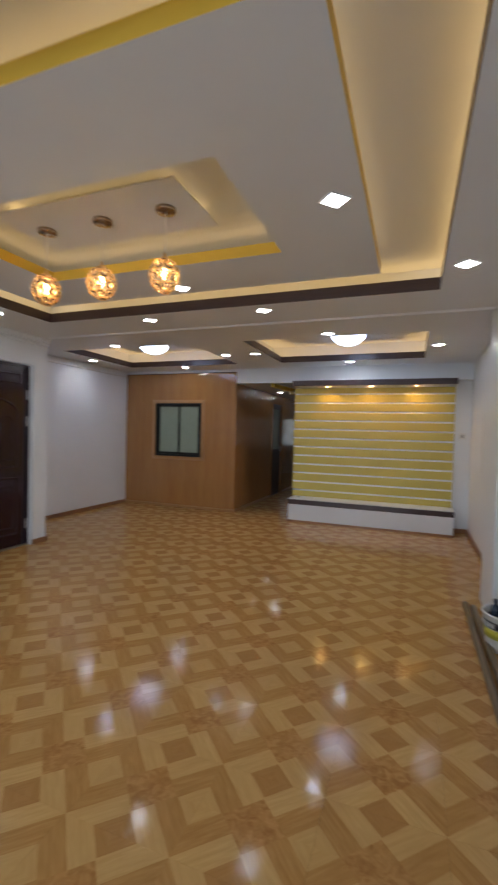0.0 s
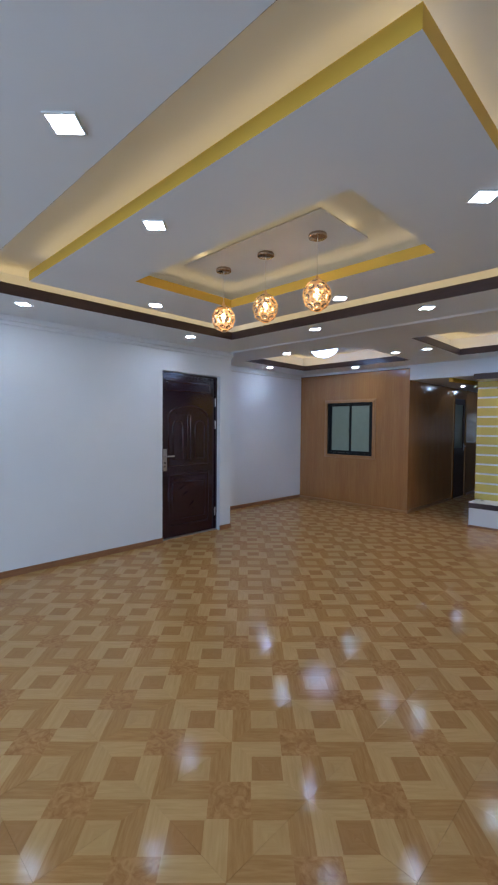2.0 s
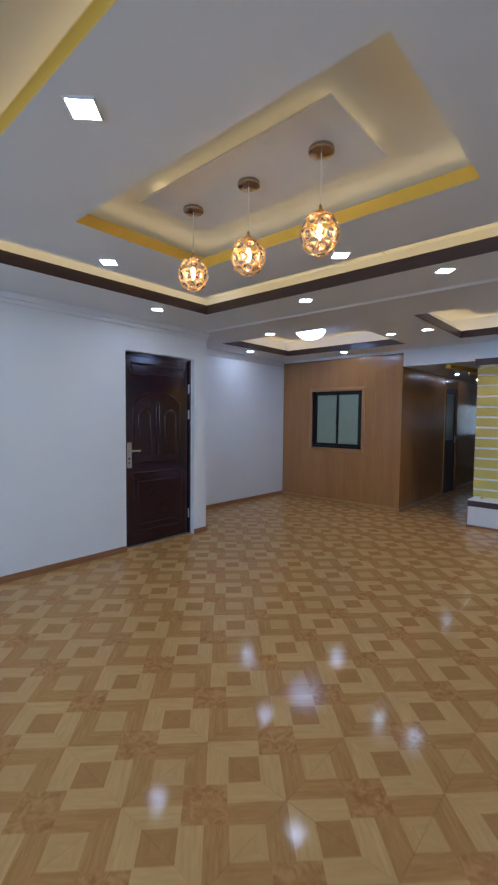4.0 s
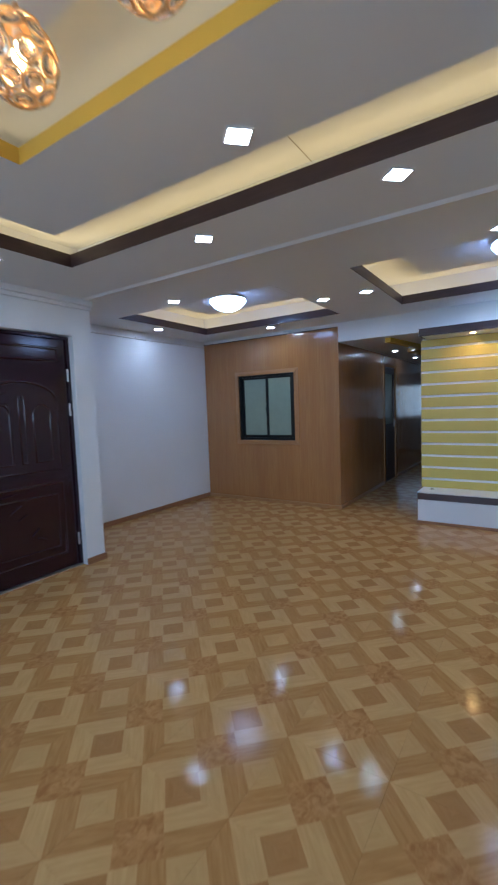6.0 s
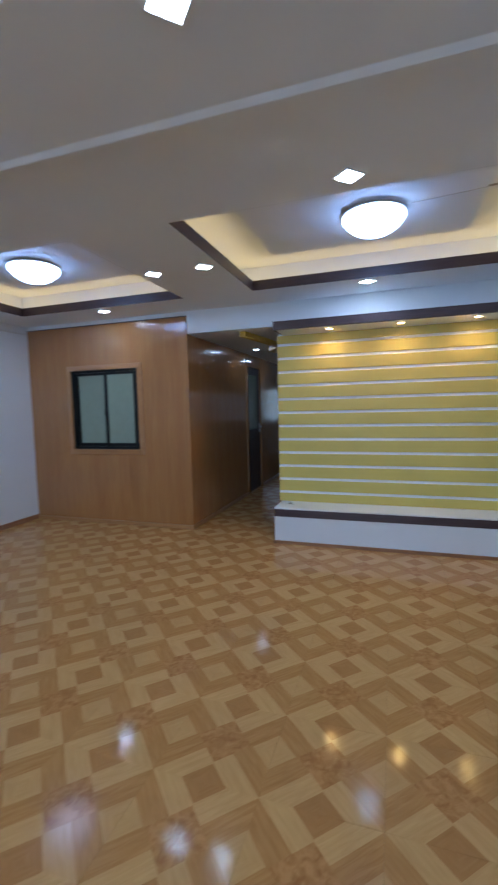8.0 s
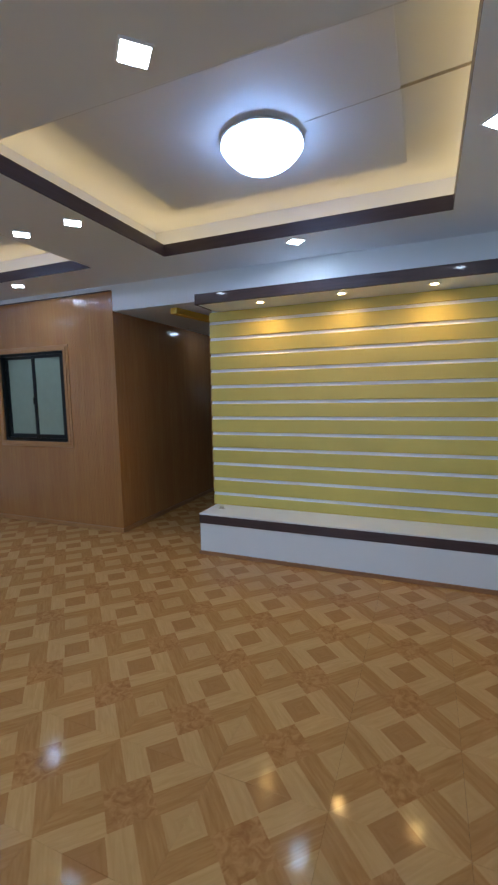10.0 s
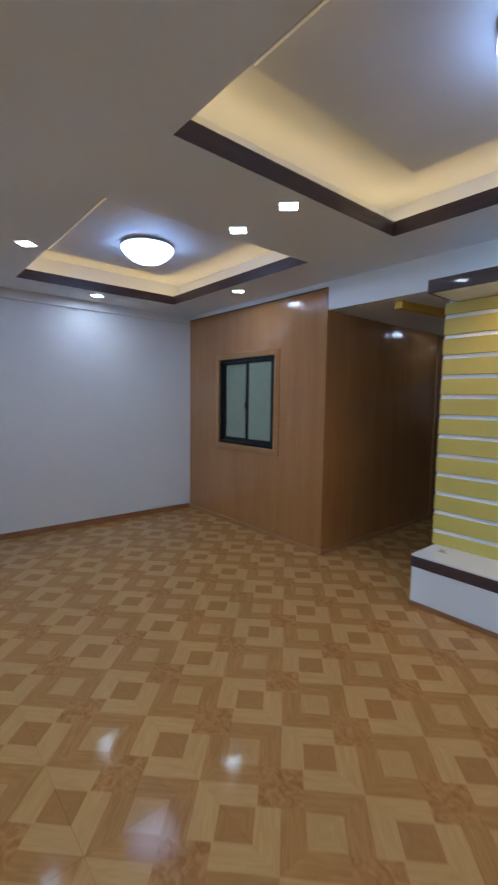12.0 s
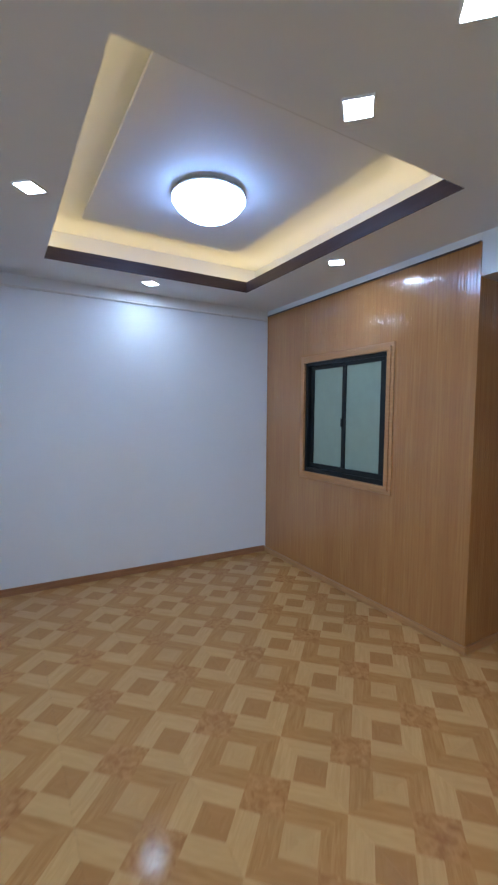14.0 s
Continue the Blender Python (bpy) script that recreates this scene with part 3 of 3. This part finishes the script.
structure("trim", boxes((-0.001, BOX_E + 0.018, -0.02, -0.001, 0.0, 0.045), (BOX_E + 0.001, BOX_E + 0.018, 0.0, 1.98, 0.0, 0.045), (BOX_E + 0.001, BOX_E + 0.018, 2.78, HALL_N, 0.0, 0.045), bevel=0.005),
          CASING, label="pale brown skirting of the partition", category="skirting")
structure("trim", boxes((BOX_E - 0.010, BOX_E + 0.006, -0.006, 0.012, 0, TOP)), BROWN_WOOD, label="brown corner and top strip of the partition", category="trim")
structure("trim", boxes((-0.001, BOX_E + 0.004, -0.006, 0.0, TOP - 0.005, TOP + 0.006)), FASCIA, label="thin dark strip on top of the partition", category="trim")
structure("trim", boxes((-0.001, BOX_E, -0.004, 0.022, TOP + 0.006, 2.42)), CEIL, label="white strip above the partition", category="trim")

win = tagged(new("window_1"), "sliding window with black frame and frosted grey panes, closed", "window", "", "structure")
win.matrix_basis = pose(0.628, 0, 0.9)
W, H = 0.925, 0.94
bm = bmesh.new()
for r in ((0, W, 0.0, 0.1, 0, 0.035), (0, W, 0.0, 0.1, H - 0.03, H), (0, 0.03, 0.0, 0.1, 0.035, H - 0.03), (W - 0.03, W, 0.0, 0.1, 0.035, H - 0.03)):
    box(bm, r[0], r[1], r[2], r[3], r[4], r[5], bevel=0.002)
part("window_frame", bm, BLACK_METAL, win, "black metal frame")
for x0, x1, y in ((0.03, W / 2 + 0.045, 0.034), (W / 2 - 0.002, W - 0.03, 0.004)):
    bm = bmesh.new()
    for r in ((x0, x1, y, y + 0.025, 0.035, 0.075), (x0, x1, y, y + 0.025, H - 0.06, H - 0.03), (x0, x0 + 0.04, y, y + 0.025, 0.075, H - 0.06), (x1 - 0.04, x1, y, y + 0.025, 0.075, H - 0.06)):
        box(bm, *r, bevel=0.002)
    sash = part("sash", bm, BLACK_METAL, win, "black metal sash")
    part("pane", boxes((x0 + 0.035, x1 - 0.035, y + 0.01, y + 0.015, 0.07, H - 0.055)), FROST, sash, "frosted grey pane")
part("latch", boxes((W / 2 - 0.002, W / 2 + 0.014, -0.008, 0.008, 0.40, 0.47), bevel=0.003), BLACK_METAL, win)
bm = bmesh.new()
for a, b, d in ((0.0, 0.032, 0.020), (0.032, 0.058, 0.011)):
    box(bm, -b, W + b, -d, 0.001, H + a, H + b, bevel=0.002)
    box(bm, -b, W + b, -d, 0.001, -b, -a, bevel=0.002)
    box(bm, -b, -a, -d, 0.001, -a, H + a, bevel=0.002)
    box(bm, W + a, W + b, -d, 0.001, -a, H + a, bevel=0.002)
part("casing", bm, CASING, win, "stepped brown wooden casing")

# ---------------------------------------------------------------- entrance door
door = tagged(new("door_1"), "closed dark maroon embossed steel entrance door", "door", "", "structure")
door.matrix_basis = pose(DOOR_WALL - 0.055, door_y[0], 0)
DW = door_y[1] - door_y[0]
bm = bmesh.new()
for r in ((-0.07, -0.006, 0.0, 0.03, 0.0, 2.055), (-0.07, -0.006, DW - 0.03, DW, 0.0, 2.055), (-0.07, -0.006, 0.03, DW - 0.03, 2.03, 2.055), (-0.07, -0.01, 0.03, DW - 0.03, 0.0, 0.012)):
    box(bm, *r, bevel=0.002)
part("door_frame", bm, DOOR_RED, door)
part("threshold", boxes((-0.03, 0.006, 0.012, DW - 0.012, 0.0, 0.014), bevel=0.002), STEEL, door, "steel threshold")
leaf = part("leaf", boxes((-0.06, -0.022, 0.032, DW - 0.032, 0.016, 2.028), bevel=0.003), DOOR_RED, door)


def moulding(y0, y1, z0, z1, w=0.018, arch=0.0):
    """A raised panel outline on the leaf, with an arched head if wanted."""
    bm = bmesh.new()
    pts = [(y0, z0), (y1, z0), (y1, z1)]
    if arch:
        pts += [((y0 + y1) / 2 + (y1 - y0) / 2 * math.cos(radians(a)), z1 + arch * math.sin(radians(a))) for a in range(15, 180, 15)]
    pts.append((y0, z1))
    n = len(pts)
    cy, cz = (y0 + y1) / 2, (z0 + z1) / 2
    rows = []
    for off, x in ((0.0, -0.023), (w * 0.3, -0.013), (w * 0.7, -0.013), (w, -0.023)):
        k = [max(0.0, 1 - 2 * off / (y1 - y0)), max(0.0, 1 - 2 * off / (z1 - z0 + 2 * arch))]
        rows.append([bm.verts.new((x, cy + (y - cy) * k[0], cz + (z - cz) * k[1])) for y, z in pts])
    for a, b in zip(rows, rows[1:]):
        for i in range(n):
            bm.faces.new((a[i], a[(i + 1) % n], b[(i + 1) % n], b[i])).smooth = True
    return part("moulding", bm, DOOR_RED, leaf)


moulding(0.10, DW - 0.10, 1.83, 1.96, 0.026)
moulding(0.13, DW - 0.13, 0.90, 1.50, 0.026, 0.17)
moulding(0.20, 0.37, 0.98, 1.40, 0.02, 0.08)
moulding(DW - 0.37, DW - 0.20, 0.98, 1.40, 0.02, 0.08)
moulding(0.13, DW - 0.13, 0.14, 0.80, 0.026)
moulding(0.19, DW - 0.19, 0.22, 0.70, 0.018)
moulding(DW / 2 - 0.03, DW / 2 + 0.03, 0.98, 1.52, 0.014, 0.03)


def stroke(y, z, angle, length, width):
    """A rounded raised stroke of the leaf's relief."""
    bm = bmesh.new()
    box(bm, -0.024, -0.010, -length / 2, length / 2, -width / 2, width / 2, bevel=0.006)
    bmesh.ops.transform(bm, matrix=Matrix.Translation((0, y, z)) @ pose(0, 0, 0, angle), verts=bm.verts)
    part("emboss", bm, DOOR_RED, leaf)


for y, z, angle, length in ((0.35, 0.62, 32, 0.10), (0.40, 0.545, 28, 0.08), (0.50, 0.40, 40, 0.09), (0.55, 0.33, -30, 0.08), (0.30, 0.74, 8, 0.13),
                            (0.30, 1.56, 6, 0.09), (0.32, 1.47, 6, 0.07)):
    stroke(y, z, angle, length, 0.022)
handle = part("handle_plate", boxes((-0.024, -0.012, 0.058, 0.112, 0.85, 1.12), bevel=0.003), STEEL, door, "brushed steel lock plate")
bm = bmesh.new()
tube(bm, 0.011, 0.0, 0.04, seg=16, m=Matrix.Translation((-0.016, 0.081, 1.03)) @ pose(0, 0, 0, 0, 90, 0))
box(bm, 0.014, 0.028, 0.072, 0.20, 1.022, 1.039, bevel=0.005)
part("lever", bm, STEEL, handle)
bm = bmesh.new()
tube(bm, 0.011, 0.0, 0.012, seg=16, m=Matrix.Translation((-0.016, 0.081, 0.95)) @ pose(0, 0, 0, 0, 90, 0))
box(bm, -0.014, -0.010, 0.074, 0.088, 0.895, 0.915)
part("keyhole", bm, BLACK_METAL, handle)
for z in (0.25, 1.42, 1.72):
    bm = bmesh.new()
    tube(bm, 0.008, z - 0.055, z + 0.055, seg=12, m=Matrix.Translation((-0.012, DW - 0.026, 0)))
    part("hinge", bm, STEEL, door, "steel hinge")

# ---------------------------------------------------------------- hall
hall_door = tagged(new("door_2"), "closed brown hall door with a frosted glass upper half", "door", "", "structure")
hall_door.matrix_basis = pose(BOX_E, 2.0, 0)
bm = bmesh.new()
for r in ((-0.06, 0.012, -0.02, 0.05, 0.0, 2.04), (-0.06, 0.012, 0.70, 0.77, 0.0, 2.04), (-0.06, 0.012, 0.05, 0.70, 1.98, 2.04)):
    box(bm, *r, bevel=0.003)
part("door_frame", bm, BROWN_WOOD, hall_door)
bm = bmesh.new()
for r in ((-0.05, -0.012, 0.052, 0.13, 0.01, 1.978), (-0.05, -0.012, 0.62, 0.698, 0.01, 1.978), (-0.05, -0.012, 0.13, 0.62, 1.87, 1.978), (-0.05, -0.012, 0.13, 0.62, 0.01, 1.0)):
    box(bm, *r, bevel=0.003)
hall_leaf = part("leaf", bm, FASCIA, hall_door, "dark brown door leaf")
part("pane", boxes((-0.035, -0.028, 0.125, 0.625, 0.995, 1.875)), FROST, hall_leaf, "frosted grey pane")
part("lower_panel", boxes((-0.014, -0.006, 0.19, 0.56, 0.14, 0.88), bevel=0.004), FASCIA, hall_leaf)
bm = bmesh.new()
box(bm, -0.012, 0.002, 0.63, 0.665, 0.94, 1.08, bevel=0.003)
box(bm, 0.02, 0.034, 0.54, 0.66, 1.02, 1.036, bevel=0.004)
box(bm, 0.0, 0.034, 0.642, 0.656, 1.02, 1.036, bevel=0.003)
part("handle", bm, STEEL, hall_leaf, "steel lever handle")

drop = thing("ceiling_drop", 2.75, 0.13, CEIL_HALL, "zigzag gold yellow ceiling trim in the hall", "ceiling trim")
for (xa, ya), (xb, yb) in (((0.04, 0.02), (0.19, 1.05)), ((0.19, 1.05), (-0.01, 1.36)), ((-0.01, 1.36), (0.07, 2.15))):
    length, angle = math.hypot(xb - xa, yb - ya), math.atan2(yb - ya, xb - xa)
    bm = boxes((-0.02, length + 0.02, -0.035, 0.035, -0.055, 0.0), bevel=0.003)
    bmesh.ops.transform(bm, matrix=Matrix.Translation((xa, ya, 0)) @ Matrix.Rotation(angle, 4, "Z"), verts=bm.verts)
    part("bar", bm, GOLD, drop)


def hall_light(y):
    ob = thing("round_downlight", 2.49, y, CEIL_HALL, "small round recessed downlight in the hall, lit", "ceiling light", "hall downlights")
    bm = bmesh.new()
    lathe(bm, [(0.03, 0.0), (0.048, 0.0), (0.048, -0.005), (0.031, -0.006)], 24)
    part("rim", bm, PLASTIC, ob)
    bm = bmesh.new()
    lathe(bm, [(0.031, -0.005), (0.029, -0.010), (0.015, -0.013), (0.004, -0.014)], 20)
    part("lens", bm, LED, ob, "glowing lens")


hall_light(1.59), hall_light(2.93)

back = tagged(new("window_2"), "back room window with white upright blinds and daylight", "window", "", "structure")
back.matrix_basis = pose(2.35, HALL_N, 0.93)
bm = bmesh.new()
for r in ((0, 1.1, 0, 0.05, 0, 0.04), (0, 1.1, 0, 0.05, 0.89, 0.93), (0, 0.04, 0, 0.05, 0.04, 0.89), (1.06, 1.1, 0, 0.05, 0.04, 0.89), (0.53, 0.57, 0, 0.05, 0.04, 0.89)):
    box(bm, *r, bevel=0.002)
part("window_frame", bm, BLACK_METAL, back)
for k in range(8):
    blind = part("blind_slat", boxes((-0.04, 0.04, -0.002, 0.002, 0.0, 0.93)), PLASTIC, back)
    blind.matrix_basis = pose(0.07 + k * 0.13, -0.05, 0.0, 0, 0, 35)

# ---------------------------------------------------------------- skirting and cornices
structure("baseboard", boxes((DOOR_WALL, DOOR_WALL + 0.014, SOUTH, door_y[0], 0, 0.058), (DOOR_WALL, DOOR_WALL + 0.014, door_y[1], JOG, 0, 0.058),
          (0.0, DOOR_WALL + 0.014, JOG, JOG + 0.01, 0, 0.058), (0.045, 0.055, JOG + 0.01, -2.52, 0, 0.058), (0.0, 0.055, -2.52, -2.51, 0, 0.058), (0.0, 0.01, -2.51, -0.02, 0, 0.058),
          (5.54, EAST, 0.115, 0.125, 0, 0.058), (EAST - 0.01, EAST, -2.6, 0.115, 0, 0.058), (PILLAR, EAST, -2.6, -2.59, 0, 0.058), (PILLAR + 0.002, EAST, -2.59, -2.585, 0, 0.04)), SKIRT,
          label="brown skirting board along the white walls", category="baseboard")
structure("cornice", boxes((DOOR_WALL, DOOR_WALL + 0.05, SOUTH, JOG, CEIL_S - 0.05, CEIL_S), (DOOR_WALL, DOOR_WALL + 0.025, SOUTH, JOG, CEIL_S - 0.085, CEIL_S - 0.05), bevel=0.006), WHITE,
          label="white plaster cornice", category="cornice")

# ---------------------------------------------------------------- small things
conduit = thing("conduit", 0.0, -2.5, 2.317, "thin white cable conduit along the alcove wall", "conduit")
bm = bmesh.new()
tube(bm, 0.009, 0.0, 2.48, seg=10, m=Matrix.Translation((0.010, 0.0, 0)) @ pose(0, 0, 0, -90))
part("pipe", bm, PLASTIC, conduit)
for y in (0.35, 1.28, 2.1):
    part("clip", boxes((0.0, 0.021, y - 0.008, y + 0.008, -0.012, 0.012), bevel=0.002), PLASTIC, conduit)
bm = bmesh.new()
box(bm, 0.0, 0.014, 1.10, 1.34, -0.008, 0.02, bevel=0.003)
part("joint", bm, PLASTIC, conduit)

switch = thing("switch_box", 0.0, -2.515, 1.345, "grey surface switch box on the alcove wall", "switch")
part("box", boxes((0.0, 0.035, 0.0, 0.105, 0.0, 0.10), bevel=0.004), plain("dusty grey plastic", (0.42, 0.43, 0.42), 0.5), switch)
part("rocker", boxes((0.035, 0.039, 0.03, 0.07, 0.02, 0.07), bevel=0.002), PLASTIC, switch)
# no hole in the box: a thin black sheet paints the opening's shade
part("side_opening_shade", boxes((0.006, 0.03, -0.003, 0.001, 0.01, 0.08)), BLACK_METAL, switch, "black sheet painting the shade in a side opening")
bm = bmesh.new()
tube(bm, 0.004, 0.09, 0.96, seg=8, m=Matrix.Translation((0.006, 0.004, 0)))
part("cable", bm, plain("grey cable", (0.45, 0.45, 0.45), 0.5), switch, "thin grey cable")

meter = thing("junction_box", 0.045, -2.70, 1.80, "white wall box with a cable loop and red plug", "junction box")
part("body", boxes((0.0, 0.06, -0.05, 0.035, 0.0, 0.17), bevel=0.006), PLASTIC, meter)
bm = bmesh.new()
torus(bm, 0.05, 0.006, Matrix.Translation((0.03, 0.09, 0.12)) @ pose(0, 0, 0, -32, 0, 0) @ pose(0, 0, 0, 0, 68, 0) @ Matrix.Diagonal((0.55, 1.3, 1, 1)))
part("loop", bm, plain("grey rubber", (0.16, 0.17, 0.18), 0.6), meter, "grey cable loop")
bm = bmesh.new()
tube(bm, 0.008, 0.155, 0.20, seg=12, m=Matrix.Translation((0.03, 0.03, 0)))
part("plug", bm, plain("red plastic", (0.5, 0.04, 0.03), 0.4), meter, "small red plug")

socket = thing("wall_socket", 5.60, 0.125, 1.34, "white wall socket plate beside the slats", "socket")
part("plate", boxes((0.0, 0.085, -0.008, 0.0, 0.0, 0.085), bevel=0.003), PLASTIC, socket)
part("insert", boxes((0.022, 0.063, -0.011, -0.007, 0.022, 0.063), bevel=0.001), plain("grey plastic", (0.4, 0.4, 0.41), 0.5), socket)

slit = tagged(new("window_3"), "narrow upright window in the east wall, bright with daylight", "window", "", "structure")
slit.matrix_basis = pose(EAST, -1.045, 0.95)
bm = bmesh.new()
for r in ((0.0, 0.04, 0, 0.09, 0, 0.012), (0.0, 0.04, 0, 0.09, 0.688, 0.70), (0.0, 0.04, 0, 0.030, 0.012, 0.688), (0.0, 0.04, 0.060, 0.09, 0.012, 0.688)):
    box(bm, *r, bevel=0.001)
part("window_frame", bm, PLASTIC, slit)

clip = thing("door_stop", 3.33, -0.06, 0.358, "small grey metal catch lying on the ledge", "door catch")
part("plate", boxes((-0.03, 0.03, -0.008, 0.008, 0.0, 0.004), bevel=0.001), STEEL, clip)
bm = bmesh.new()
tube(bm, 0.009, -0.016, 0.016, seg=14, m=Matrix.Translation((0.0, 0.0, 0.012)) @ pose(0, 0, 0, 0, 90))
part("barrel", bm, STEEL, clip)

bucket = thing("paint_bucket", 5.59, -3.50, 0, "white paint bucket with black and yellow label, holding bottles", "bucket")
bm = bmesh.new()
lathe(bm, [(0.115, 0.0), (0.118, 0.005), (0.138, 0.225), (0.146, 0.228), (0.146, 0.24), (0.138, 0.24), (0.131, 0.232), (0.112, 0.02), (0.02, 0.012)], 40)
part("body", bm, PLASTIC, bucket)
bm = bmesh.new()
lathe(bm, [(0.1325, 0.15), (0.1360, 0.195)], 40)
part("label_band", bm, plain("black label", (0.02, 0.02, 0.03), 0.4), bucket, "black label band")
bm = bmesh.new()
lathe(bm, [(0.1265, 0.085), (0.1318, 0.145)], 40)
part("label_lower", bm, plain("yellow green label", (0.45, 0.42, 0.05), 0.4), bucket, "yellow lower label")
for a in (178, 190, 202, 214, 226):
    bm = bmesh.new()
    box(bm, 0.1345, 0.1375, -0.009, 0.009, 0.158, 0.186)
    bmesh.ops.transform(bm, matrix=pose(0, 0, 0, 0, 0, a), verts=bm.verts)
    part("lettering_bar", bm, PLASTIC, bucket, "white lettering bar")
bar = thing("pipe_offcut", 5.425, -2.83, 0, "grey brown metal pipe lying on the tiles along the wall", "pipe", "pipes on the floor")
bm = bmesh.new()
tube(bm, 0.022, 0.0, 2.3, seg=20, m=Matrix.Translation((0, 0, 0.022)) @ pose(0, 0, 0, 90))
part("tube", bm, plain("weathered pipe", (0.20, 0.15, 0.10), 0.45, 0.4), bar)
# the tube is solid: a black disc paints the shade of its open bore
bm = bmesh.new()
tube(bm, 0.016, -0.002, 0.004, seg=16, m=Matrix.Translation((0, 0, 0.022)) @ pose(0, 0, 0, 90))
part("bore_shade_disc", bm, BLACK_METAL, bar, "black disc painting the shade inside the open end")
copy_thing(bar, pose(5.475, -2.88, 0, 0, 0, 0.6))
BOTTLE = plain("dark blue bottle", (0.02, 0.035, 0.06), 0.2)


def bottle(x, y):
    ob = thing("bottle", x, y, 0.014, "small dark blue plastic bottle standing in the bucket", "bottle", "bottles in the bucket")
    bm = bmesh.new()
    lathe(bm, [(0.030, 0.0), (0.032, 0.01), (0.032, 0.21), (0.026, 0.235), (0.013, 0.25), (0.012, 0.262)], 20)
    part("body", bm, BOTTLE, ob)
    bm = bmesh.new()
    lathe(bm, [(0.015, 0.262), (0.016, 0.265), (0.016, 0.283), (0.013, 0.286)], 16)
    part("cap", bm, plain("blue black cap", (0.03, 0.04, 0.06), 0.35), ob)
    return ob


for x, y in ((5.535, -3.45), (5.60, -3.41), (5.60, -3.49), (5.665, -3.45), (5.565, -3.53)):
    bottle(x, y)

# ---------------------------------------------------------------- floor tiles
bm = bmesh.new()
T = 0.42
box(bm, -T / 2 + 0.0004, T / 2 - 0.0004, -T / 2 + 0.0004, T / 2 - 0.0004, -0.006, 0.0, bevel=0.0005)
tile_mesh = bpy.data.meshes.new("tile")
bm.to_mesh(tile_mesh), bm.free()
tile_mesh.materials.append(TILE)
floor_ob = bpy.data.objects["floor"]
for i in range(-1, 15):
    for j in range(-23, 18):
        x, y = 0.31 + T * i, 0.16 + T * j
        if x < -0.2 or x > 5.95 or y < SOUTH - 0.1 or y > HALL_N or (y > 0.3 and (x < 2.0 or (x > 3.6 and y < 3))) or (x < 0.6 and y < -2.95):
            continue
        ob = new("tile", tile_mesh)
        ob.parent, ob.matrix_basis = floor_ob, pose(x, y, 0)
